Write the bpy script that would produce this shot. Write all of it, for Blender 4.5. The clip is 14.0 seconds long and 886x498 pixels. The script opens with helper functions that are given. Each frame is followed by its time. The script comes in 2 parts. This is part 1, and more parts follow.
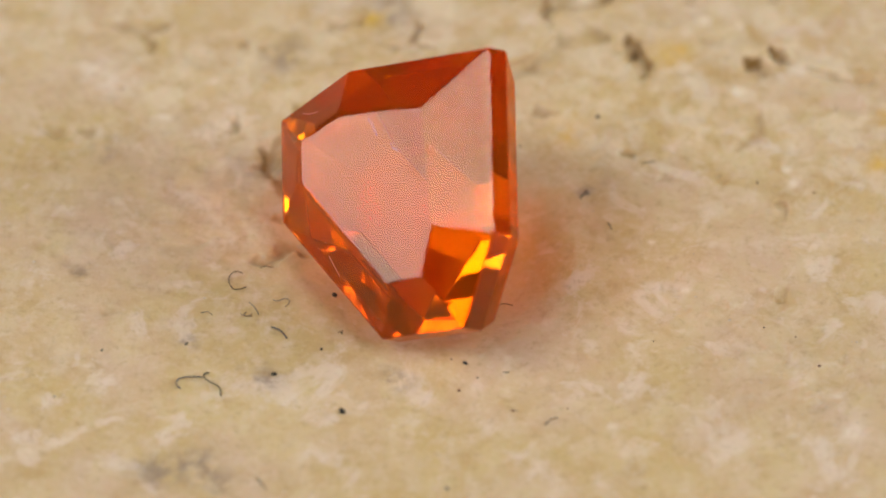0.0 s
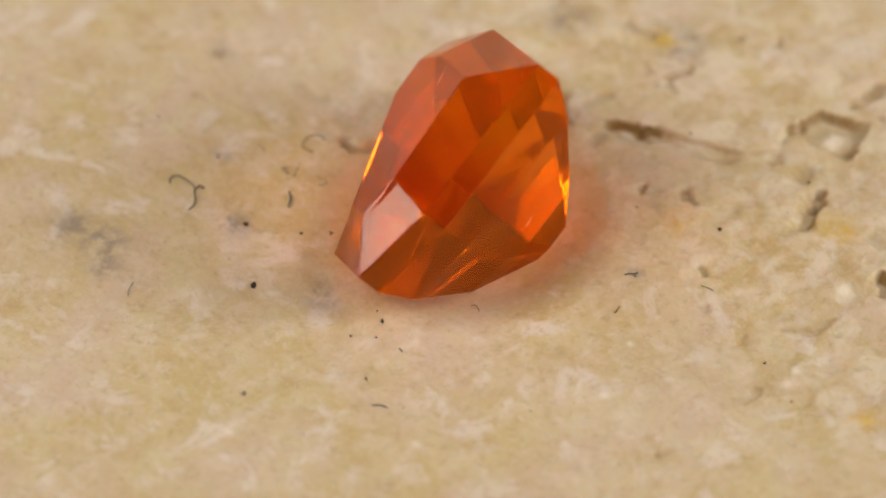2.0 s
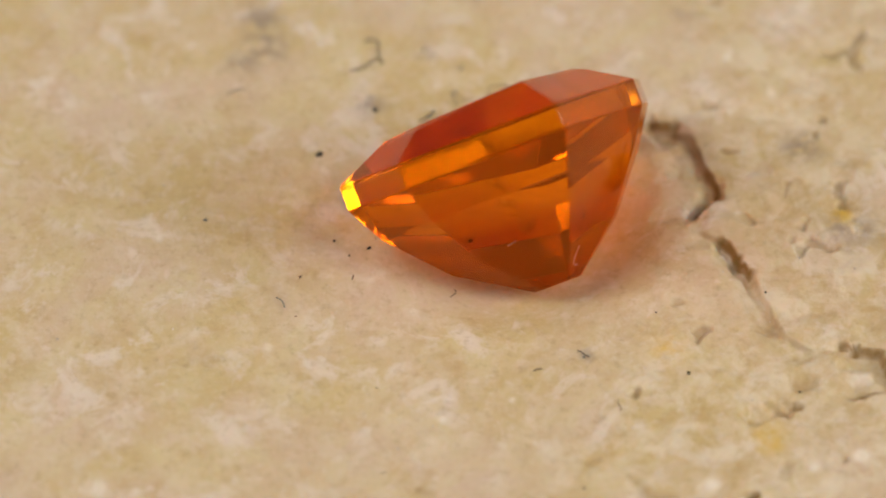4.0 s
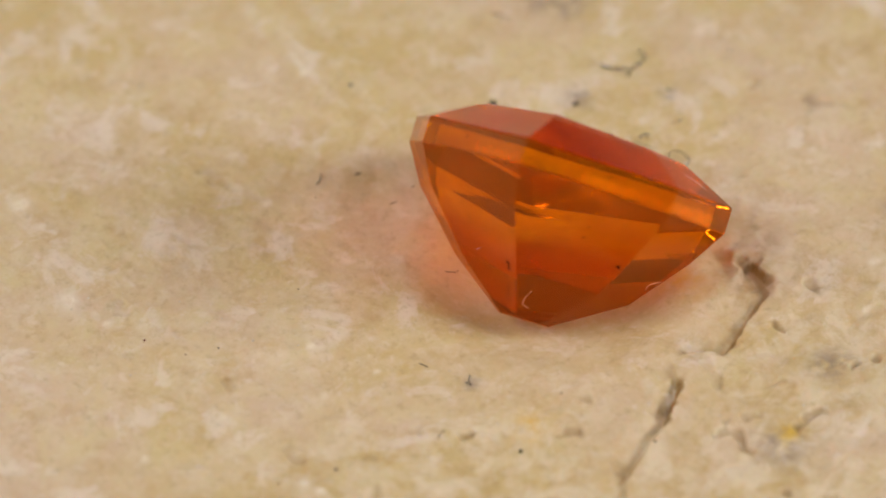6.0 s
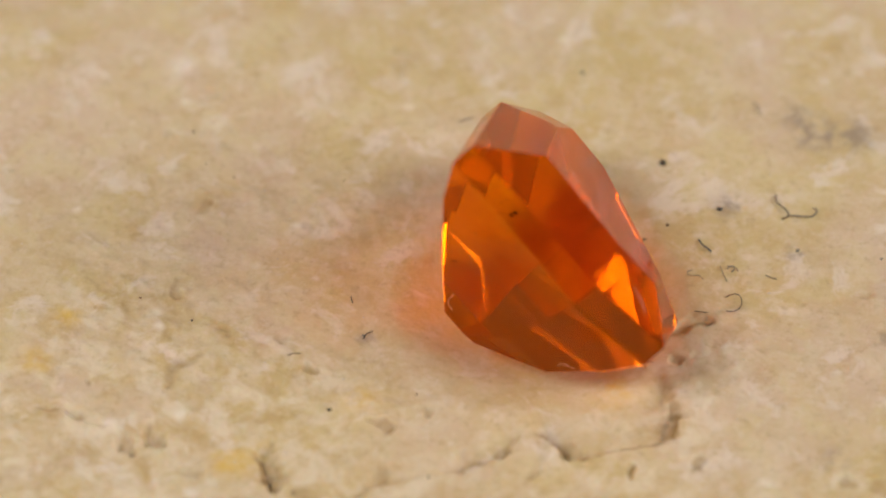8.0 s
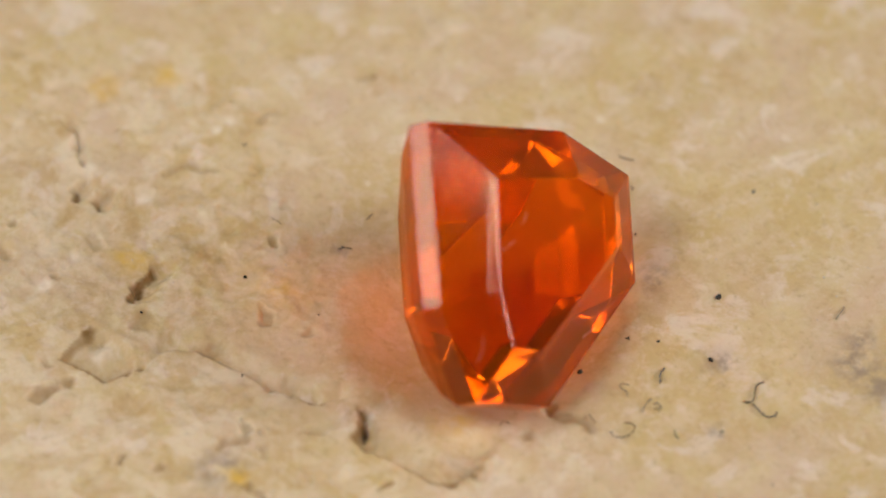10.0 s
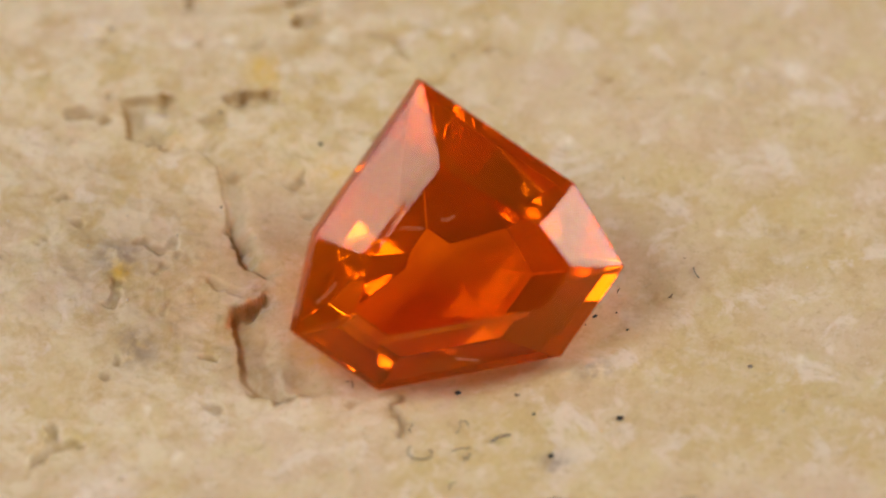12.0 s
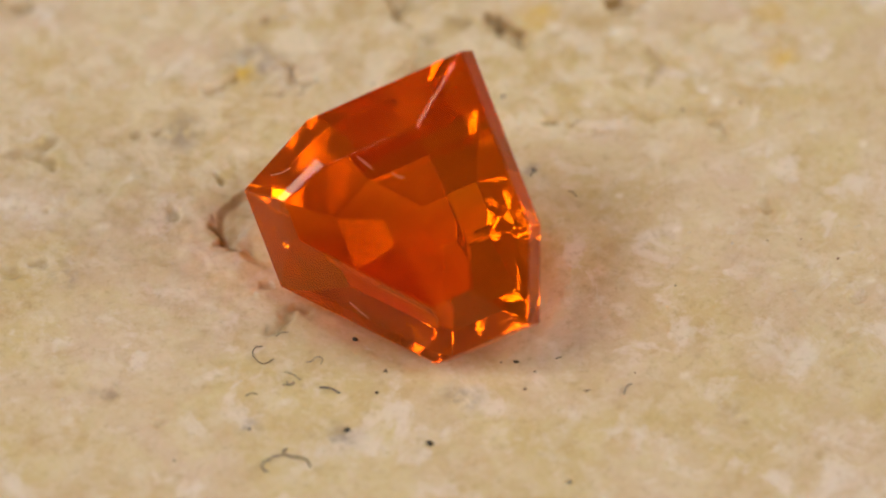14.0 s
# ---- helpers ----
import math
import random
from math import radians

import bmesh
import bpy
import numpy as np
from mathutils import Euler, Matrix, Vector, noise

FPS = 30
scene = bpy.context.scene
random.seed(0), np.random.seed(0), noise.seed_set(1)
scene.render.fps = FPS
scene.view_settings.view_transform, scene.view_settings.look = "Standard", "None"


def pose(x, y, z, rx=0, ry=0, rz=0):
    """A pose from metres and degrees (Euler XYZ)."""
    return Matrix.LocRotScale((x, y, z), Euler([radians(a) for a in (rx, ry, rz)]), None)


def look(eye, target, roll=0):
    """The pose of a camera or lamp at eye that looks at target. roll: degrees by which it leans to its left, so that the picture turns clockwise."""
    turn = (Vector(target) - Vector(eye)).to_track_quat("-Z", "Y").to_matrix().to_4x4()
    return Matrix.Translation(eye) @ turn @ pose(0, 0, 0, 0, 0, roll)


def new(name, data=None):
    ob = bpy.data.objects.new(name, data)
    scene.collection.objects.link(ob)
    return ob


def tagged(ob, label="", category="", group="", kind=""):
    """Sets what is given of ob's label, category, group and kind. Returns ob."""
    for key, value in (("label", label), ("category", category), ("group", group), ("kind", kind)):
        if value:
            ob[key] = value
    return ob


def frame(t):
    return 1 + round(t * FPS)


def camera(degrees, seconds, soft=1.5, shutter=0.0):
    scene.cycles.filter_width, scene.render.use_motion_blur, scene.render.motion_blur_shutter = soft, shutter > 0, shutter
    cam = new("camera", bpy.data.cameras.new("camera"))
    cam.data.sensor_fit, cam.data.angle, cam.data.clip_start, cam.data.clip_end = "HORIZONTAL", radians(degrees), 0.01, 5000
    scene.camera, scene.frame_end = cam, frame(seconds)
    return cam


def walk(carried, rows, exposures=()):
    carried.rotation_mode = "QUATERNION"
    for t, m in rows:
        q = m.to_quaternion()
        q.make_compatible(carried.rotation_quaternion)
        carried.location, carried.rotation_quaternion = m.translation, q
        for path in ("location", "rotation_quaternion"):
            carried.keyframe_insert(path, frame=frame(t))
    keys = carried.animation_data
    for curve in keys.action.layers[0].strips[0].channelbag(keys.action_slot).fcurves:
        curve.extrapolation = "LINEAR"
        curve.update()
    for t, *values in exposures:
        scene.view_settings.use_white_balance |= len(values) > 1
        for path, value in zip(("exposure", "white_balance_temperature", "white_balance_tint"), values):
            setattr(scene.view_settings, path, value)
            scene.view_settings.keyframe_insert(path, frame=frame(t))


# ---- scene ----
MM = 0.001
SECONDS = 14.0
TURN = -24.009          # degrees a second: the stone turns clockwise, seen from above

# ---- camera: it stands still, and looks down on the turning stone through a long macro lens ----
cam = camera(5.0, SECONDS, soft=1.9)
DIST, TILT = 299.28 * MM, radians(47.559)
AIM = Vector((-1.2819 * MM, 0.9431 * MM, 0))
EYE = AIM + DIST * Vector((0, -math.cos(TILT), math.sin(TILT)))
walk(cam, [(0, look(EYE, AIM, 0.163)), (SECONDS, look(EYE, AIM, 0.163))])
cam.data.dof.use_dof = True
cam.data.dof.focus_distance = DIST - 1.5 * MM
cam.data.dof.aperture_fstop = 42.0


def turned(t):
    """The turn of the stone and of all that lies on it, at t seconds."""
    return pose(0, 0, 0, 0, 0, TURN * t)


# ---- light: a dim room and five soft panels round the stone ----
world = bpy.data.worlds.new("room")
scene.world = world
world.use_nodes = True
world.node_tree.nodes["Background"].inputs[0].default_value = (1.0, 0.93, 0.86, 1)
world.node_tree.nodes["Background"].inputs[1].default_value = 0.075


def soft_panel(name, azimuth, elevation, wide, high, power, colour=(1, 0.95, 0.875), far=0.5, roll=0):
    """A soft light panel: azimuth from straight behind the stone, to the right; it faces the stone."""
    az, el = radians(azimuth), radians(elevation)
    way = Vector((math.sin(az) * math.cos(el), math.cos(az) * math.cos(el), math.sin(el)))
    lamp = bpy.data.lights.new(name, "AREA")
    lamp.shape, lamp.size, lamp.size_y = "RECTANGLE", wide, high
    lamp.energy, lamp.color = power, colour
    ob = new(name, lamp)
    ob.matrix_world = look(way * far, (0, 0, 0.003), roll)
    return ob


soft_panel("panel_low", -80, 9.2, 0.26, 0.148, 0.97)
soft_panel("panel_high", -115, 52.5, 0.22, 0.175, 1.30)
soft_panel("panel_middle", -102, 33, 0.09, 0.09, 0.21)
soft_panel("panel_side", 99, 26, 0.24, 0.155, 1.70)
soft_panel("panel_side_high", 118, 54.5, 0.105, 0.10, 0.54)
scene.view_settings.exposure = 0.0


# ---- materials ----
def material(name):
    mat = bpy.data.materials.new(name)
    mat.use_nodes = True
    tree = mat.node_tree
    return mat, tree, tree.nodes["Principled BSDF"]


def node(tree, kind, **values):
    made = tree.nodes.new(kind)
    for key, value in values.items():
        made.inputs[key].default_value = value
    return made


def noise_node(tree, coords, scale, detail=4.0, rough=0.55, distort=0.0):
    made = node(tree, "ShaderNodeTexNoise", Scale=scale, Detail=detail, Roughness=rough, Distortion=distort)
    tree.links.new(coords, made.inputs["Vector"])
    return made.outputs["Fac"]


def ramp(tree, fac, low, high, a=0.0, b=1.0):
    """fac from low..high brought to a..b, clamped."""
    made = tree.nodes.new("ShaderNodeMapRange")
    made.inputs["From Min"].default_value, made.inputs["From Max"].default_value = low, high
    made.inputs["To Min"].default_value, made.inputs["To Max"].default_value = a, b
    tree.links.new(fac, made.inputs["Value"])
    return made.outputs["Result"]


def blend(tree, fac, first, second):
    made = tree.nodes.new("ShaderNodeMix")
    made.data_type = "RGBA"
    for socket, value in ((made.inputs[0], fac), (made.inputs[6], first), (made.inputs[7], second)):
        if isinstance(value, tuple):
            socket.default_value = (*value, 1)
        elif isinstance(value, float):
            socket.default_value = value
        else:
            tree.links.new(value, socket)
    return made.outputs[2]


def times(tree, a, b):
    made = tree.nodes.new("ShaderNodeMath")
    made.operation = "MULTIPLY"
    for socket, value in zip(made.inputs, (a, b)):
        if isinstance(value, float):
            socket.default_value = value
        else:
            tree.links.new(value, socket)
    return made.outputs[0]


def attribute(tree, name):
    made = tree.nodes.new("ShaderNodeAttribute")
    made.attribute_name = name
    return made.outputs["Fac"]


def stone_material():
    mat, t, bsdf = material("travertine")
    at = t.nodes.new("ShaderNodeTexCoord").outputs["Object"]
    cloud = noise_node(t, at, 210, 4, 0.55, 0.5)         # patches of a few millimetres
    grain = noise_node(t, at, 1500, 5, 0.65)             # crystals of half a millimetre
    fine = noise_node(t, at, 4600, 4, 0.65)
    colour = blend(t, ramp(t, cloud, 0.38, 0.62), (0.535, 0.40, 0.20), (0.575, 0.43, 0.31))
    colour = blend(t, ramp(t, noise_node(t, at, 470, 4, 0.6, 0.6), 0.48, 0.66, 0, 0.7), colour, (0.595, 0.48, 0.275))
    colour = blend(t, ramp(t, noise_node(t, at, 800, 5, 0.6, 0.35), 0.53, 0.70, 0, 0.55), colour, (0.46, 0.31, 0.15))
    colour = blend(t, ramp(t, noise_node(t, at, 1250, 5, 0.62, 0.2), 0.48, 0.66, 0, 0.65), colour, (0.635, 0.515, 0.38))
    colour = blend(t, ramp(t, noise_node(t, at, 560, 4, 0.62, 0.5), 0.56, 0.65, 0, 0.75), colour, (0.68, 0.57, 0.48))
    colour = blend(t, ramp(t, noise_node(t, at, 1300, 2, 0.5, 0.3), 0.62, 0.76, 0, 0.65), colour, (0.70, 0.59, 0.50))
    colour = blend(t, ramp(t, noise_node(t, at, 2300, 5, 0.6, 0.1), 0.55, 0.72, 0, 0.4), colour, (0.40, 0.28, 0.15))
    coarse = attribute(t, "coarse")                      # where the stone is open-grained
    colour = blend(t, times(t, coarse, ramp(t, noise_node(t, at, 900, 4, 0.6, 0.5), 0.47, 0.62, 0, 0.85)), colour, (0.66, 0.545, 0.40))
    colour = blend(t, times(t, coarse, ramp(t, noise_node(t, at, 700, 4, 0.6, 0.7), 0.52, 0.68, 0, 0.6)), colour, (0.44, 0.29, 0.11))
    colour = blend(t, ramp(t, fine, 0.46, 0.30, 0, 0.30), colour, (0.66, 0.56, 0.44))
    colour = blend(t, ramp(t, fine, 0.55, 0.70, 0, 0.28), colour, (0.40, 0.29, 0.16))
    colour = blend(t, times(t, attribute(t, "ochre"), ramp(t, grain, 0.3, 0.6)), colour, (0.62, 0.38, 0.03))
    colour = blend(t, times(t, attribute(t, "smudge"), ramp(t, grain, 0.62, 0.42)), colour, (0.22, 0.17, 0.15))
    colour = blend(t, times(t, attribute(t, "vein"), ramp(t, grain, 0.38, 0.6, 0, 0.6)), colour, (0.74, 0.63, 0.54))
    colour = blend(t, times(t, attribute(t, "chalk"), ramp(t, fine, 0.3, 0.55, 0.5, 1.0)), colour, (0.80, 0.72, 0.63))
    # brown deposit, and the painted shade on the ledge floors
    colour = blend(t, times(t, attribute(t, "crust_and_shade"), ramp(t, grain, 0.30, 0.55, 0.6, 1.0)), colour, (0.24, 0.135, 0.038))
    t.links.new(colour, bsdf.inputs["Base Color"])
    t.links.new(ramp(t, grain, 0.3, 0.7, 0.75, 0.5), bsdf.inputs["Roughness"])
    bsdf.inputs["Specular IOR Level"].default_value = 0.35
    bsdf.inputs["Subsurface Weight"].default_value = 0.35
    bsdf.inputs["Subsurface Radius"].default_value = (1.0, 0.6, 0.3)
    bsdf.inputs["Subsurface Scale"].default_value = 0.00035
    bump = node(t, "ShaderNodeBump", Strength=0.5, Distance=0.00006)
    t.links.new(noise_node(t, at, 3200, 6, 0.7), bump.inputs["Height"])
    t.links.new(bump.outputs[0], bsdf.inputs["Normal"])
    return mat


def gem_material(name, colour, back=None):
    """Clear orange opal with a little milk, of the colour that a way in and out takes on; back: the tint of what the
    facets of the pavilion turn back into the gem."""
    mat, t, bsdf = material(name)
    at = t.nodes.new("ShaderNodeTexCoord").outputs["Object"]
    bsdf.inputs["Base Color"].default_value = (*colour, 1)
    bsdf.inputs["Transmission Weight"].default_value = 1.0
    bsdf.inputs["Roughness"].default_value = 0.03
    bsdf.inputs["IOR"].default_value = 1.42
    bsdf.inputs["Specular Tint"].default_value = (1.0, 0.82, 0.68, 1)
    body = bsdf
    if back:
        glass = node(t, "ShaderNodeBsdfGlass", Color=(*back, 1), Roughness=0.03, IOR=1.42)
        body = node(t, "ShaderNodeMixShader", Fac=0.5)
        t.links.new(bsdf.outputs[0], body.inputs[1])
        t.links.new(glass.outputs[0], body.inputs[2])
    milk = node(t, "ShaderNodeBsdfTranslucent", Color=(0.98, 0.38, 0.001, 1))
    mix = t.nodes.new("ShaderNodeMixShader")
    t.links.new(ramp(t, noise_node(t, at, 220, 3, 0.5), 0.35, 0.7, 0.07, 0.15), mix.inputs[0])
    t.links.new(body.outputs[0], mix.inputs[1])
    t.links.new(milk.outputs[0], mix.inputs[2])
    t.links.new(mix.outputs[0], t.nodes["Material Output"].inputs["Surface"])
    return mat


def plain_material(name, colour, rough, metal=0.0, vary=0.4, scale=6000):
    mat, t, bsdf = material(name)
    at = t.nodes.new("ShaderNodeTexCoord").outputs["Object"]
    dark = tuple(c * (1 - vary) for c in colour)
    t.links.new(blend(t, ramp(t, noise_node(t, at, scale), 0.35, 0.65), dark, colour), bsdf.inputs["Base Color"])
    bsdf.inputs["Roughness"].default_value, bsdf.inputs["Metallic"].default_value = rough, metal
    return mat


STONE = stone_material()
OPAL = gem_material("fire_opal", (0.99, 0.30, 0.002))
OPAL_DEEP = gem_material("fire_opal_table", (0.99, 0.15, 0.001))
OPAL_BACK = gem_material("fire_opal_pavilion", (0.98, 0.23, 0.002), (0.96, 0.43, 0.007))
SOOT = plain_material("soot", (0.035, 0.03, 0.026), 0.8)
RUST = plain_material("rust_dust", (0.16, 0.05, 0.025), 0.7)
BLUE_LINT = plain_material("blue_grey_lint", (0.075, 0.085, 0.11), 0.7)
DARK_LINT = plain_material("dark_lint", (0.085, 0.07, 0.055), 0.9)
GREY_LINT = plain_material("grey_lint", (0.26, 0.225, 0.17), 0.7)
PALE_LINT = plain_material("pale_lint", (0.85, 0.55, 0.33), 0.5)
STEEL = plain_material("dark_steel", (0.22, 0.21, 0.20), 0.2, 1.0)
CRUMB = plain_material("calcite", (0.62, 0.52, 0.41), 0.7)


# ---- shapes ----
def part(name, bm, mat, parent, label=""):
    """Links a bmesh as one mesh under its thing."""
    mesh = bpy.data.meshes.new(name)
    bm.to_mesh(mesh)
    bm.free()
    mesh.materials.append(mat)
    ob = new(name, mesh)
    ob.parent = parent
    return tagged(ob, label)


def thing(name, bm, mat, label, category, group="", kind=""):
    return tagged(part(name, bm, mat, None), label, category, group, kind)


RIDERS = []             # (thing, its pose on the stone at the start): all that turns with the stone


def ride(ob, m):
    ob.matrix_world = m
    RIDERS.append((ob, m))
    return ob


def lattice_noise(x, y, size, seed):
    """Smooth noise from -1 to 1, on cells of that size in millimetres."""
    table = np.random.RandomState(seed).uniform(-1, 1, (256, 256))
    fx, fy = x / size + 91.3, y / size + 47.7
    ix, iy = np.floor(fx).astype(int), np.floor(fy).astype(int)
    u, v = fx - ix, fy - iy
    u, v = u * u * (3 - 2 * u), v * v * (3 - 2 * v)
    a, b = table[ix % 256, iy % 256], table[(ix + 1) % 256, iy % 256]
    c, d = table[ix % 256, (iy + 1) % 256], table[(ix + 1) % 256, (iy + 1) % 256]
    return a + (b - a) * u + (c - a) * v + (a - b - c + d) * u * v


def line_distance(x, y, line):
    """How far the places x, y lie from a broken line, in millimetres."""
    best = np.full(x.shape, 1e9)
    for (ax, ay), (bx, by) in zip(line, line[1:]):
        dx, dy = bx - ax, by - ay
        s = np.clip(((x - ax) * dx + (y - ay) * dy) / (dx * dx + dy * dy + 1e-12), 0, 1)
        best = np.minimum(best, np.hypot(x - ax - s * dx, y - ay - s * dy))
    return best


def inside(x, y, corners):
    hit = np.zeros(x.shape, bool)
    for (ax, ay), (bx, by) in zip(corners, corners[1:] + corners[:1]):
        with np.errstate(divide="ignore", invalid="ignore"):
            hit ^= ((ay > y) != (by > y)) & (x < (bx - ax) * (y - ay) / (by - ay + 1e-12) + ax)
    return hit


def step(value, low, high):
    s = np.clip((value - low) / (high - low), 0, 1)
    return s * s * (3 - 2 * s)


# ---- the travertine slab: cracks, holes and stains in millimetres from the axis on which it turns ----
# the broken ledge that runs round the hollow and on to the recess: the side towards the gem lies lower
CRATER = [(-2.5, 5.9), (-3.2, 6.2), (-3.55, 6.45), (-4.0, 6.62), (-4.7, 6.3), (-5.1, 6.0), (-5.9, 5.7), (-6.3, 5.5), (-6.55, 5.0), (-6.62, 4.3),
          (-6.5, 3.6), (-5.6, 1.9), (-4.6, 1.6), (-3.4, 3.2), (-2.4, 4.6)]
SCARP = [(-2.5, 5.9), (-2.2, 6.7), (-1.5, 7.35), (-0.75, 7.9), (0.0, 8.2), (0.85, 8.65), (1.5, 9.0), (1.95, 9.6), (1.88, 10.5),
         (2.9, 10.3), (2.7, 9.0), (1.6, 7.9), (0.3, 7.0), (-0.8, 6.1), (-1.7, 5.4)]
RECESS = [(1.75, 10.7), (1.7, 11.9), (2.2, 12.1), (3.2, 12.62), (3.55, 11.9), (4.0, 11.0), (3.3, 10.6), (2.5, 10.5)]
LEDGES = (              # hollow, its broken edge, depth, width of the wall, how far the floor rises again, how brown
    (CRATER, CRATER[:11], 0.30, 0.24, 1.6, 0.95),
    (SCARP, SCARP[:9], 0.20, 0.18, 1.0, 0.36),
    (RECESS, RECESS[:6], 0.36, 0.30, 1.5, 1.0),
)
CRACKS = (              # half width, depth, how brown, line
    (0.20, 0.08, 0.40, [(3.23, 9.86), (3.48, 9.62)]),
    (0.20, 0.06, 0.30, [(2.23, 9.61), (2.43, 9.32)]),
    (0.16, 0.06, 0.40, [(1.42, 8.66), (1.33, 8.19)]),
    (0.16, 0.06, 0.30, [(6.47, 9.49), (6.97, 9.41)]),
    (0.22, 0.16, 0.60, [(-5.3, 0.9), (-5.75, 1.0), (-6.45, 0.4), (-6.78, 0.5)]),
    (0.12, 0.06, 0.40, [(7.6, 4.9), (8.1, 5.6), (8.2, 6.3)]),
)
PITS = (                # the time at which the viewer faces its steep brown wall, depth, how brown, foot of the wall
    (1.0, 0.25, 0.80, [(1.73, 11.13), (1.78, 10.69)]),
    (-0.6, 0.34, 0.95, [(4.30, 9.63), (4.46, 9.39)]),
    (-0.6, 0.34, 0.95, [(4.53, 9.25), (4.94, 8.50)]),
    (1.0, 0.38, 1.00, [(7.75, 8.80), (8.05, 8.66)]),
    (1.0, 0.36, 1.00, [(8.66, 9.16), (8.84, 9.04)]),
    (5.5, 0.24, 0.95, [(-6.58, 4.22), (-6.63, 4.91)]),
    (3.4, 0.19, 1.00, [(-2.13, 6.82), (-1.47, 7.31), (-0.82, 7.75)]),
    (11.6, 0.26, 0.95, [(-3.72, 6.45), (-3.2, 6.1), (-2.85, 5.85)]),
    (2.5, 0.14, 0.45, [(9.6, 8.4), (10.3, 8.15), (11.0, 7.95)]),
)
OCHRE = ((2.4, 5.7, 0.55), (11.6, 4.4, 0.45), (12.1, 6.2, 0.4), (5.6, 8.85, 0.5), (-3.4, 10.2, 0.4), (-4.6, 3.6, 0.7))
SMUDGE = ((-6.5, -4.1, 0.5), (-9.6, -7.9, 0.7), (-8.4, -7.5, 0.6), (-7.7, -8.2, 0.5), (-2.6, -4.2, 0.5), (-2.9, 10.6, 0.8),
          (-6.1, 8.8, 0.6), (-8.7, -2.8, 0.3), (-11.8, 0.0, 0.3), (2.9, 3.3, 0.3), (-11.4, 5.0, 0.4))
CHALK = ((-9.65, 6.35, 0.16), (5.72, -0.6, 0.14), (10.2, -4.85, 0.15), (9.05, 3.64, 0.17), (4.87, 1.28, 0.12), (9.0, 4.1, 0.13), (-11.96, 8.4, 0.22),
         (-0.45, -9.7, 0.16), (7.5, 7.26, 0.2), (-8.22, 7.76, 0.15), (9.7, -10.3, 0.3), (10.66, -6.24, 0.35), (3.69, -6.09, 0.15), (9.4, 8.15, 0.3),
         (12.4, 0.23, 0.15), (5.9, 11.6, 0.25), (2.9, 11.4, 0.35), (6.6, 10.2, 0.2))
VEIN = [(-14.6, -7.6), (-13.6, -7.07), (-12.5, -6.75), (-11.67, -6.08), (-10.85, -5.74), (-10.2, -5.9)]


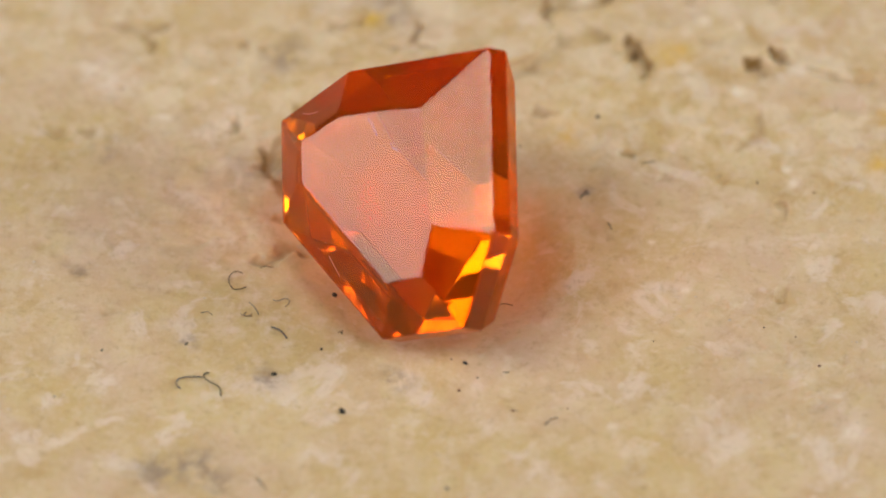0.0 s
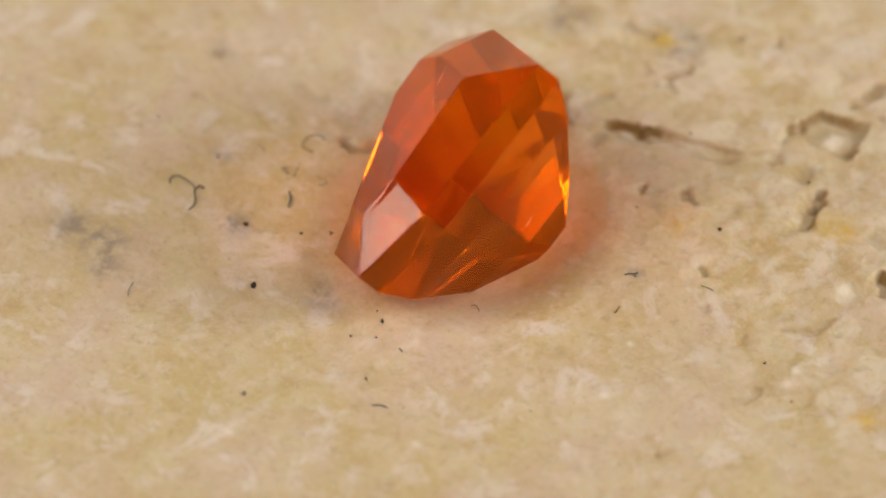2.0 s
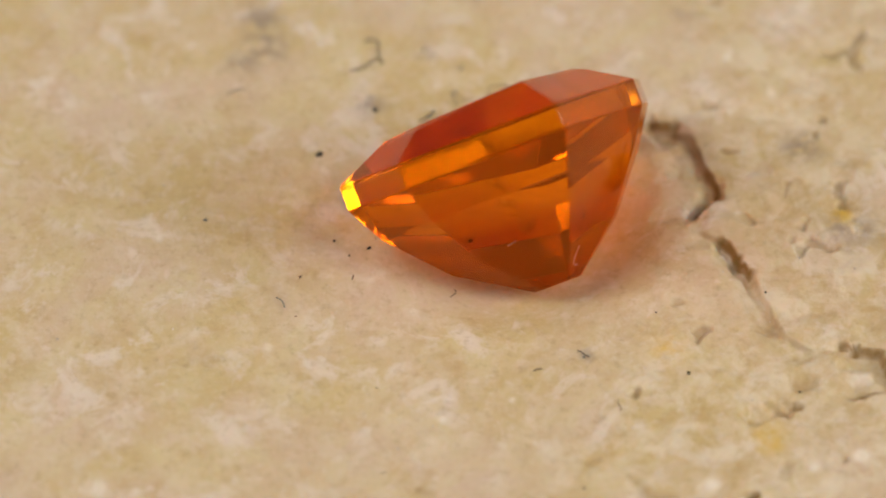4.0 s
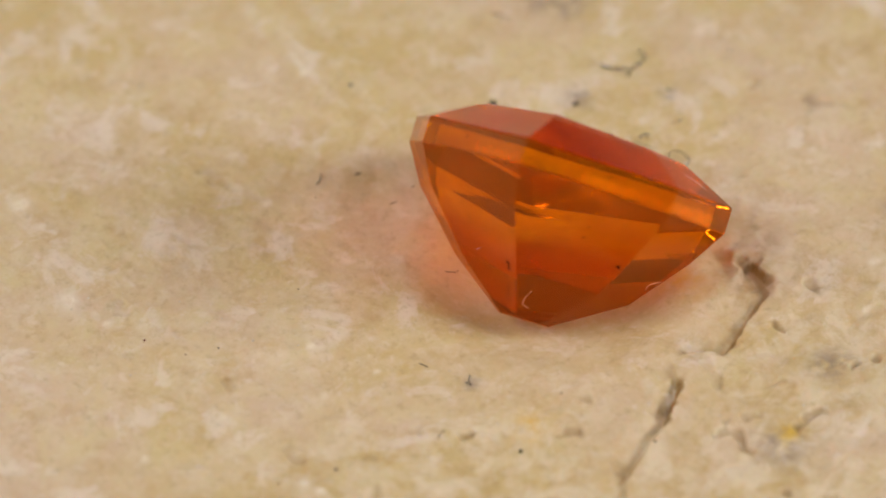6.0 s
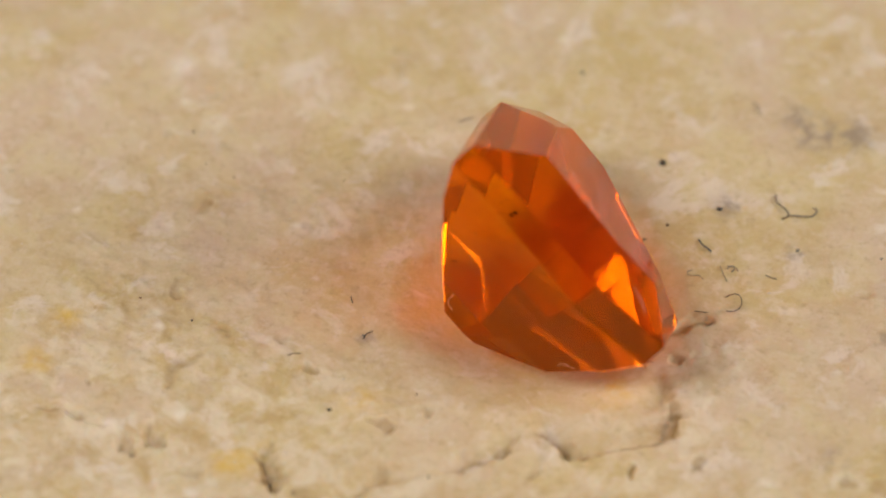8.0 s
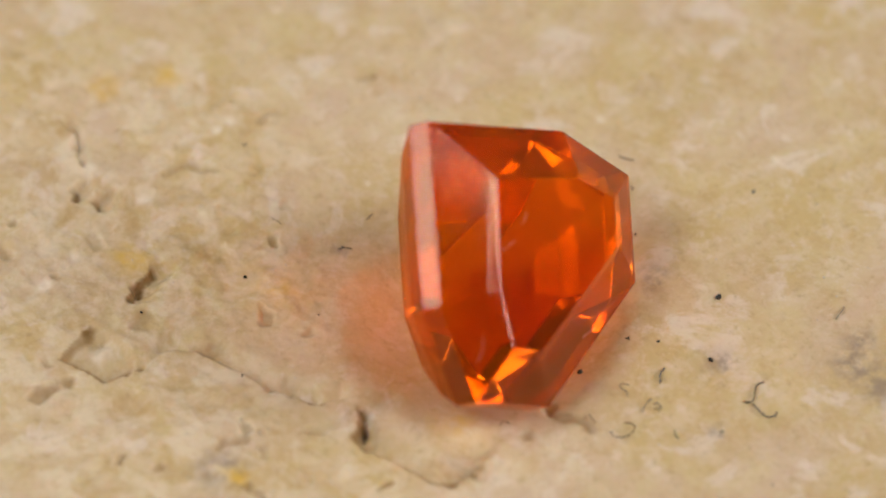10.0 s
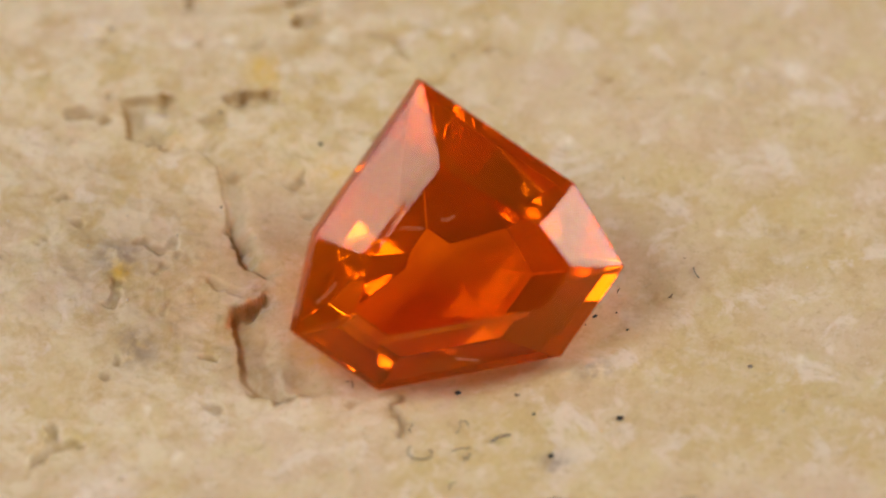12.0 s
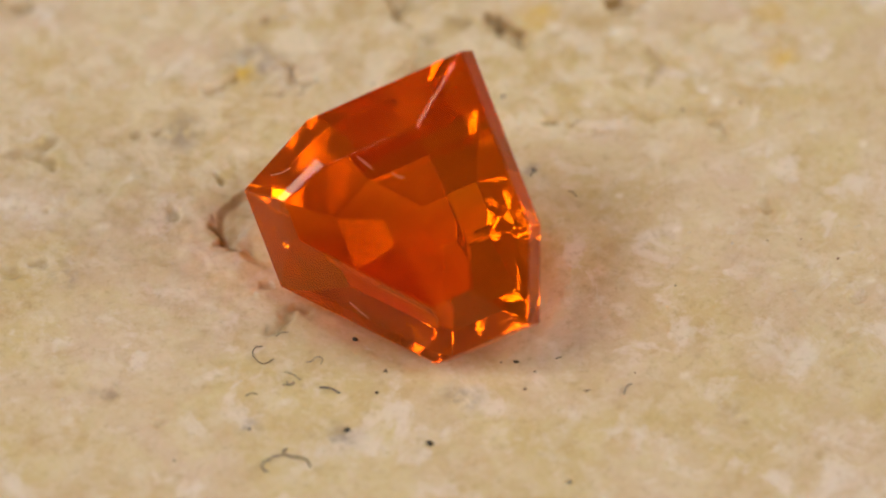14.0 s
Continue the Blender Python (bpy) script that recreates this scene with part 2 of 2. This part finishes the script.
def relief(x, y):
    """The height of the stone's face, and its stains, some with shade painted in, at x, y; all in millimetres."""
    wx, wy = x + 0.13 * lattice_noise(x, y, 0.7, 11), y + 0.13 * lattice_noise(x, y, 0.7, 12)
    wx, wy = wx + 0.07 * lattice_noise(x, y, 0.22, 13), wy + 0.07 * lattice_noise(x, y, 0.22, 14)
    rough = step(lattice_noise(x, y, 5.0, 3) + 0.5 * lattice_noise(x, y, 1.7, 4) + 0.12 * (y + 0.3 * x), -0.3, 1.2)
    height = 0.10 * lattice_noise(x, y, 8.0, 1) + 0.045 * lattice_noise(x, y, 2.3, 2)
    height += (0.35 + rough) * (0.040 * lattice_noise(wx, wy, 0.8, 5) + 0.024 * lattice_noise(wx, wy, 0.35, 6) + 0.008 * lattice_noise(x, y, 0.2, 7))
    pores = step(lattice_noise(wx, wy, 0.9, 8) + 0.3 * lattice_noise(x, y, 0.3, 9), 0.72, 0.95) * rough
    height -= 0.12 * pores
    far = np.hypot(x + 1.75, y - 0.95)
    height *= 1 - 0.85 * (1 - step(far, 3.6, 5.2))
    height -= 0.80 * (1 - step(far, 1.5, 4.6))              # the hollow in which the gem lies
    crust_and_shade = 0.5 * pores
    ex, ey = x + 0.5 * (wx - x), y + 0.5 * (wy - y)
    patchy = step(lattice_noise(x, y, 0.9, 17), -1.0, 0.15)
    for corners, edge, deep, wall, reach, brown in LEDGES:
        hollow = np.where(inside(ex, ey, corners), line_distance(ex, ey, edge), 0.0)
        away = line_distance(ex, ey, corners[len(edge) - 1:] + corners[:1])      # the hollow runs out towards its open side
        deep = deep * (0.35 + 0.65 * np.maximum(patchy, brown - 0.35)) * (0.85 + 0.3 * lattice_noise(x, y, 1.1, 18)) * step(away, 0.0, 0.5)
        height -= deep * step(hollow, 0.0, wall) * (1 - step(hollow, wall, reach))
        crust_and_shade = np.maximum(crust_and_shade, brown * np.maximum(patchy, brown - 0.35) * step(away, 0.0, 0.4) * step(hollow, 0.0, 0.05) * (1 - step(hollow, 0.6 * wall, 1.2 * wall)))
        # faint brown over the floor: stain, and the hollow's shade put into the colour
        crust_and_shade = np.maximum(crust_and_shade, 0.22 * brown * step(away, 0.0, 0.7) * step(hollow, 0.0, 0.1) * (1 - step(hollow, 0.3, 1.3)))
    for wide, deep, brown, line in CRACKS:
        far = line_distance(wx, wy, line) / (wide * (1 + 0.35 * lattice_noise(x, y, 0.5, 15)))
        height -= deep * (1 - step(far, 0.2, 1.5))
        crust_and_shade = np.maximum(crust_and_shade, brown * np.exp(-0.8 * far * far))
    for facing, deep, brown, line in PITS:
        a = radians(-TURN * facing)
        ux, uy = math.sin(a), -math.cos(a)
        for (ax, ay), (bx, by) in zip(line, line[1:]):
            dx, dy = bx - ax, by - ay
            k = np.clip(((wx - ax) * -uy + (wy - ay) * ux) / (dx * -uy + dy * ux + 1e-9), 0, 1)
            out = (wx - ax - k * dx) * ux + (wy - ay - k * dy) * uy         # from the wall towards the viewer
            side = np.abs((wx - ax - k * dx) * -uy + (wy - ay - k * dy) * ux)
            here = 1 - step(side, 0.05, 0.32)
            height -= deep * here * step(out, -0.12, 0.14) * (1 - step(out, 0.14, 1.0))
            crust_and_shade = np.maximum(crust_and_shade, brown * here * step(out, -0.14, -0.04) * (1 - step(out, 0.10, 0.26)))
    spots = lambda places: sum(np.exp(-((wx - a) ** 2 + (wy - b) ** 2) / (r * r)) for a, b, r in places)
    vein = 1 - step(line_distance(wx, wy, VEIN), 0.06, 0.22)
    return height, dict(crust_and_shade=crust_and_shade, ochre=0.75 * np.clip(spots(OCHRE), 0, 1), smudge=0.7 * np.clip(spots(SMUDGE), 0, 1), vein=vein, coarse=rough, chalk=np.clip(0.8 * spots(CHALK), 0, 0.6))


def height_at(x, y):
    return float(relief(np.array([x]), np.array([y]))[0][0])


def travertine_slab():
    """A slab about 150 by 142 mm with broken rounded edges, 14 mm thick; its face is finely meshed near the gem."""
    core = np.concatenate([np.arange(-19.0, -7.6, 0.1), np.arange(-7.6, 12.4, 0.055), np.arange(12.4, 19.01, 0.1)])
    rim = 19.0 + np.linspace(0, 1, 25)[1:] ** 1.8 * 56.0
    line = np.concatenate([-rim[::-1], core, rim])
    x, y = np.meshgrid(line, line * 0.95, indexing="ij")
    z, stains = relief(x, y)
    away = np.maximum(np.abs(x) / 75.0, np.abs(y) / 71.25)
    z -= 1.6 * step(away, 0.97, 1.0) ** 2
    x += 0.5 * lattice_noise(y, x, 4.0, 21) * step(away, 0.93, 1.0)
    y += 0.5 * lattice_noise(x, y, 4.0, 22) * step(away, 0.93, 1.0)
    n = len(line)
    top = np.stack([x, y, z], -1).reshape(-1, 3)
    loop = [i * n for i in range(n)] + [(n - 1) * n + j for j in range(1, n)] + [i * n + n - 1 for i in range(n - 2, -1, -1)] + list(range(n - 2, 0, -1))
    low = top[loop].copy()
    low[:, 2] = -14.0
    low[:, :2] *= 0.985
    verts = np.vstack([top, low]) * MM
    faces = [(i * n + j, (i + 1) * n + j, (i + 1) * n + j + 1, i * n + j + 1) for i in range(n - 1) for j in range(n - 1)]
    first, count = n * n, len(loop)
    faces += [(loop[k], first + k, first + (k + 1) % count, loop[(k + 1) % count])[::-1] for k in range(count)]
    faces.append(tuple(range(first, first + count))[::-1])
    mesh = bpy.data.meshes.new("travertine_slab")
    mesh.from_pydata(verts.tolist(), [], faces)
    mesh.polygons.foreach_set("use_smooth", [True] * ((n - 1) ** 2) + [False] * (len(faces) - (n - 1) ** 2))
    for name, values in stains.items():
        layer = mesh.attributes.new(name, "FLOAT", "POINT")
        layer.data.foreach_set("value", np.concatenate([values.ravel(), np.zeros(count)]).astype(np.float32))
    mesh.materials.append(STONE)
    ob = new("travertine_slab", mesh)
    tagged(ob, "cream travertine slab with pits, cracks and ochre stains", "stone slab")
    return ride(ob, Matrix())


slab = travertine_slab()


# ---- the gem: a seven-sided shield step cut, lying on one side of its pavilion ----
GIRDLE = [(0.155, 5.450), (3.908, 1.453), (4.846, -1.277), (2.472, -3.421), (-3.007, -3.138), (-5.079, -0.907), (-3.838, 1.780)]
CROWN = (1.742, 1.736, 1.845, 2.297, 1.761, 1.646, 1.631)     # run over rise of each crown facet
TABLE = (-0.0031, 0.0449, 0.722)                             # slopes and height of the top of the crown facets
INSET, RISE = 0.320, 0.130                                   # the narrow facets round the table
BAND = 0.778                                                 # the girdle's thickness
PAVILION = ((0.855, 1.927, 0.025, -0.195), (0.548, 3.593, -0.108, -0.507), (0.155, 4.896, -0.098, -0.143))  # size, depth, shift
GEM_POSE = pose(-2.763 * MM, 0.048 * MM, 3.281 * MM, 51.539, -2.377, -55.604)
BED = -0.77 * MM                                             # the bottom of the hollow under the gem


def crown_ring(corners, runs, top):
    """Where the facets that rise inwards from the corners meet the plane z = c + a x + b y."""
    pts = [Vector(p) for p in corners]
    middle = sum(pts, Vector((0, 0))) / len(pts)
    planes = []
    for p, nxt, run in zip(pts, pts[1:] + pts[:1], runs):
        inward = Vector((-(nxt - p).y, (nxt - p).x)).normalized()
        inward *= 1 if inward.dot(middle - p) > 0 else -1
        planes.append((inward, inward.dot(p), run))
    ring = []
    for i, (m, d, run) in enumerate(planes):
        o, e, run2 = planes[i - 1]
        rows = Matrix(((m.x, m.y, -run), (o.x, o.y, -run2), (-top[0], -top[1], 1)))
        ring.append(rows.inverted() @ Vector((d, e, top[2])))
    return ring


def fire_opal():
    pts = [Vector(p) for p in GIRDLE]
    middle = sum(pts, Vector((0, 0))) / 7
    edge = crown_ring(GIRDLE, CROWN, TABLE)
    table = [p.lerp(Vector((middle.x, middle.y, p.z)), INSET / (p.xy - middle).length) + Vector((0, 0, RISE)) for p in edge]
    rings = [table, edge, [p.to_3d() for p in pts], [p.to_3d() - Vector((0, 0, BAND)) for p in pts]]
    for size, deep, sx, sy in PAVILION:
        rings.append([(middle + Vector((sx, sy)) + size * (p - middle)).to_3d() - Vector((0, 0, deep)) for p in pts])
    bm = bmesh.new()
    loops = [[bm.verts.new(p * MM) for p in ring] for ring in rings]
    for above, below in zip(loops, loops[1:]):
        for i in range(7):
            j = (i + 1) % 7
            bm.faces.new((above[i], above[j], below[j], below[i]))
    bm.faces.new(loops[0])
    bm.faces.new(loops[-1][::-1])
    bmesh.ops.recalc_face_normals(bm, faces=bm.faces)
    # the facet on which it lies
    back = GEM_POSE.inverted()
    down = (back.to_3x3() @ Vector((0, 0, -1))).normalized()
    cut = bmesh.ops.bisect_plane(bm, geom=bm.verts[:] + bm.edges[:] + bm.faces[:], plane_co=back @ Vector((0, 0, BED)),
                                 plane_no=down, clear_outer=True)
    bmesh.ops.edgeloop_fill(bm, edges=[g for g in cut["geom_cut"] if isinstance(g, bmesh.types.BMEdge)])
    bmesh.ops.remove_doubles(bm, verts=bm.verts, dist=0.02 * MM)
    bmesh.ops.bevel(bm, geom=bm.edges[:], offset=0.030 * MM, segments=1, affect="EDGES", clamp_overlap=True)
    bmesh.ops.recalc_face_normals(bm, faces=bm.faces)
    # the faces of the table, the crown round it, the girdle and the pavilion, each a mesh of its own
    ob = tagged(new("fire_opal"), "transparent orange fire opal, shield step cut, lying tilted on stone", "gemstone")
    zones = {"table": [], "crown": [], "girdle": [], "pavilion": []}
    for f in bm.faces:
        z = f.calc_center_median().z / MM
        upward = f.normal.z
        name = "table" if z > 0 and upward > 0.975 else "crown" if z > -0.01 else "girdle" if z > -BAND - 0.01 and abs(upward) < 0.2 else "pavilion"
        zones[name].append(f)
    for name, faces in zones.items():
        piece = bmesh.new()
        known = {}
        for f in faces:
            for v in f.verts:
                if v not in known:
                    known[v] = piece.verts.new(v.co)
            piece.faces.new([known[v] for v in f.verts])
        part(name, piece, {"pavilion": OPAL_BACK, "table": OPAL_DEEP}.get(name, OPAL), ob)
    bm.free()
    return ride(ob, GEM_POSE)


gem = fire_opal()


# ---- lint and dust ----
def tube(line, thick, sides=5, ends=0.45):
    """A thin hair along a line of points, smoothed, with tapered ends."""
    pts = [Vector(p) for p in line]
    for _ in range(2):
        pts = [pts[0]] + [p.lerp(nxt, s) for p, nxt in zip(pts, pts[1:]) for s in (0.25, 0.75)] + [pts[-1]]
    bm = bmesh.new()
    rings = []
    for i, p in enumerate(pts):
        along = (pts[min(i + 1, len(pts) - 1)] - pts[max(i - 1, 0)]).normalized()
        side = along.cross(Vector((0.1, 0.2, 1))).normalized()
        up = side.cross(along)
        r = thick * (ends if i in (0, len(pts) - 1) else 1)
        rings.append([bm.verts.new(p + r * (math.cos(a) * side + math.sin(a) * up)) for a in (2 * math.pi * k / sides for k in range(sides))])
    for a, b in zip(rings, rings[1:]):
        for k in range(sides):
            bm.faces.new((a[k], a[(k + 1) % sides], b[(k + 1) % sides], b[k]))
    bm.faces.new(rings[0][::-1])
    bm.faces.new(rings[-1])
    for f in bm.faces:
        f.smooth = True
    return bm


def fibre(places, mat, label, thick=0.028):
    """A fibre that lies on the stone along places in millimetres."""
    cx, cy = places[0]
    base = Vector((cx, cy, height_at(cx, cy)))
    line = []
    for k, (px, py) in enumerate(places):
        lift = thick * 0.8 + (0.05 if 0 < k < len(places) - 1 else 0.0)
        line.append((Vector((px, py, height_at(px, py) + lift)) - base) * MM)
    ob = thing("fibre", tube(line, 0.6 * thick * MM), mat, label, "lint", "lint and dust on the stone")
    return ride(ob, Matrix.Translation(base * MM))


def speck_mesh(seed, size, stretch):
    rnd = random.Random(seed)
    bm = bmesh.new()
    bmesh.ops.create_icosphere(bm, subdivisions=2, radius=1.0)
    for v in bm.verts:
        k = 1 + 0.35 * noise.noise(v.co * 1.7 + Vector((seed, 0, 0))) + rnd.uniform(-0.1, 0.1)
        v.co = Vector((v.co.x * stretch, v.co.y, max(v.co.z, -0.5) * 0.7)) * k * size * MM
    return bm


def speck(px, py, size, mat, label, stretch=1.3, turn=0.0):
    ob = thing("dust_speck", speck_mesh(int(px * 97 + py * 31) % 1000, 0.7 * size, stretch), mat, label, "dust speck", "lint and dust on the stone")
    return ride(ob, pose(px * MM, py * MM, (height_at(px, py) + size * 0.25) * MM, 0, 0, turn))


fibre([(-7.17, -0.03), (-7.37, 0.02), (-7.55, -0.12), (-7.59, -0.41), (-7.47, -0.70), (-7.26, -0.72), (-7.06, -0.56)], DARK_LINT,
      "dark curled ring of lint lying on travertine", 0.022)
fibre([(-6.67, 0.16), (-6.51, 0.22), (-6.27, 0.18)], DARK_LINT, "short dark hair of lint on travertine", 0.018)
fibre([(-6.98, -1.19), (-6.81, -1.41), (-6.68, -1.70)], GREY_LINT, "faint grey wisp of lint on travertine", 0.025)
fibre([(-7.06, -1.57), (-7.14, -1.77), (-6.86, -1.75)], GREY_LINT, "faint grey wisp of lint on travertine", 0.025)
fibre([(-6.3, -2.2), (-6.22, -2.26), (-6.01, -2.37), (-5.84, -2.64)], BLUE_LINT, "blue-grey twist of lint on travertine", 0.04)
fibre([(-8.91, -4.58), (-9.04, -4.54), (-9.05, -4.36), (-8.94, -4.20), (-8.58, -4.15), (-8.27, -4.15)], BLUE_LINT,
      "long blue-grey crooked fibre lying on travertine", 0.030)
fibre([(-8.09, -3.97), (-8.23, -4.03), (-8.26, -4.17), (-8.12, -4.34), (-7.91, -4.46), (-7.75, -4.63), (-7.74, -4.90)], DARK_LINT, "short dark hooked fibre crossing a longer one", 0.036)
fibre([(-7.22, -1.63), (-7.14, -1.75), (-6.96, -1.78), (-6.88, -1.63)], GREY_LINT, "faint grey loop of lint on travertine", 0.022)
fibre([(-6.28, -1.11), (-6.12, -1.21), (-5.91, -1.07), (-5.74, -1.22), (-5.91, -1.39)], GREY_LINT, "faint grey curl of lint on travertine", 0.022)
fibre([(-8.39, -1.6), (-8.17, -1.58), (-8.04, -1.69)], GREY_LINT, "faint grey wisp of lint on travertine", 0.025)
fibre([(1.7, -6.03), (1.87, -5.81), (2.08, -5.74)], GREY_LINT, "faint grey wisp of lint on travertine", 0.035)
fibre([(0.34, -0.93), (0.47, -0.81), (0.78, -0.99)], DARK_LINT, "short dark hair of lint beside the gem", 0.018)
fibre([(2.77, 2.97), (2.86, 3.1), (2.93, 3.14), (2.98, 3.33)], DARK_LINT, "short dark hair of lint on travertine", 0.026)
fibre([(4.62, 4.33), (4.8, 4.38), (5.0, 4.46)], DARK_LINT, "short dark hair of lint on travertine", 0.018)
fibre([(-5.31, 2.6), (-5.22, 2.46), (-5.3, 2.36), (-5.47, 2.34)], DARK_LINT, "small dark hook of lint beside the gem", 0.02)
fibre([(-4.2, -2.26), (-4.35, -2.35)], DARK_LINT, "short dark hair of lint on travertine", 0.025)
fibre([(-6.65, -7.99), (-6.5, -8.3), (-6.35, -8.46)], GREY_LINT, "faint grey wisp of lint on travertine", 0.03)
fibre([(0.48, -3.88), (0.67, -3.9)], DARK_LINT, "short dark hair of lint on travertine", 0.025)
fibre([(0.69, -5.38), (0.9, -5.47)], DARK_LINT, "short dark hair of lint on travertine", 0.02)
fibre([(3.69, 1.75), (3.66, 1.88), (3.58, 2.02)], DARK_LINT, "short dark hair of lint on travertine", 0.025)

BLACK = "black speck of dust on travertine"
for px, py, size in ((-4.47, -0.58, 0.11), (-4.2, -5.44, 0.12), (-6.2, -3.99, 0.10), (-4.83, -3.02, 0.06), (-4.24, -2.36, 0.04),
                     (-0.27, -4.1, 0.04), (-0.81, -4.61, 0.05), (-1.03, -3.39, 0.035), (8.05, 3.68, 0.05), (1.0, 5.1, 0.035),
                     (8.12, -2.15, 0.035), (4.88, -2.7, 0.03), (3.67, 9.57, 0.06), (-0.05, 8.24, 0.05)):
    speck(px, py, size, SOOT, BLACK, 1.3, px * 57)
speck(-0.62, -3.55, 0.06, SOOT, "long black speck of dust on travertine", 2.2, -35)
for px, py, size in ((0.77, -5.44, 0.04), (9.04, -2.51, 0.03), (9.71, -3.66, 0.05), (2.36, -5.37, 0.03), (9.71, 3.19, 0.04)):
    speck(px, py, size, RUST, "rust-brown speck of dust on travertine", 1.4, px * 57)
for px, py, size in ((3.0, 3.18, 0.06), (-11.25, -3.06, 0.05), (-8.78, -2.83, 0.07), (-1.14, -8.48, 0.08)):
    speck(px, py, size, GREY_LINT, "grey-brown speck of dust on travertine", 1.4, px * 57)
speck(3.33, 6.28, 0.085, STEEL, "tiny shiny steel bead on travertine", 1.1, 20)


def pale_crumbs():
    """Loose calcite crumbs, too many and too small to count."""
    rnd = random.Random(5)
    bm = bmesh.new()
    for _ in range(150):
        px, py, size = rnd.uniform(-17, 17), rnd.uniform(-17, 17), rnd.uniform(0.015, 0.04) * rnd.uniform(0.6, 1.3)
        if math.hypot(px + 2.2, py - 0.5) < 5.6:
            continue
        centre = Vector((px, py, height_at(px, py) + size * 0.2)) * MM
        made = bmesh.ops.create_icosphere(bm, subdivisions=1, radius=size * MM)
        for v in made["verts"]:
            v.co = centre + Vector((v.co.x * 1.4, v.co.y, v.co.z * 0.6)) * rnd.uniform(0.7, 1.3)
    ob = thing("crumbs", bm, CRUMB, "pale loose calcite crumbs on travertine", "crumbs", "", "stuff")
    return ride(ob, Matrix())


pale_crumbs()


def gem_lint(places):
    """A pale hair that clings to the gem, along places in the gem's own millimetres."""
    return part("lint", tube([Vector(p) * MM for p in places], 0.0075 * MM, 4), PALE_LINT, gem, "pale hair of lint")


gem_lint([(-1.54, 1.57, 0.943), (-1.24, 1.50, 0.939), (-0.90, 1.39, 0.934)])
gem_lint([(-0.32, 1.54, 0.936), (-0.15, 1.46, 0.933), (0.11, 1.56, 0.938)])
gem_lint([(-0.64, -2.68, 0.262), (-0.40, -2.77, 0.233), (0.05, -2.93, 0.170)])
gem_lint([(-4.31, -0.12, 0.27), (-3.92, 0.08, 0.42), (-3.65, 0.37, 0.50)])
gem_lint([(-0.52, 1.53, -4.06), (-0.31, 1.30, -4.36), (-0.29, 1.09, -4.53), (-0.47, 0.97, -4.55)])
gem_lint([(-3.34, -0.58, -3.02), (-3.44, -0.47, -2.83), (-3.73, -0.75, -2.66)])
gem_lint([(1.49, 1.24, -3.36), (1.29, 1.56, -3.29)])


def motions():
    rows = [0.5 * k for k in range(29)]
    for ob, m in RIDERS:
        walk(ob, [(t, turned(t) @ m) for t in rows])


motions()
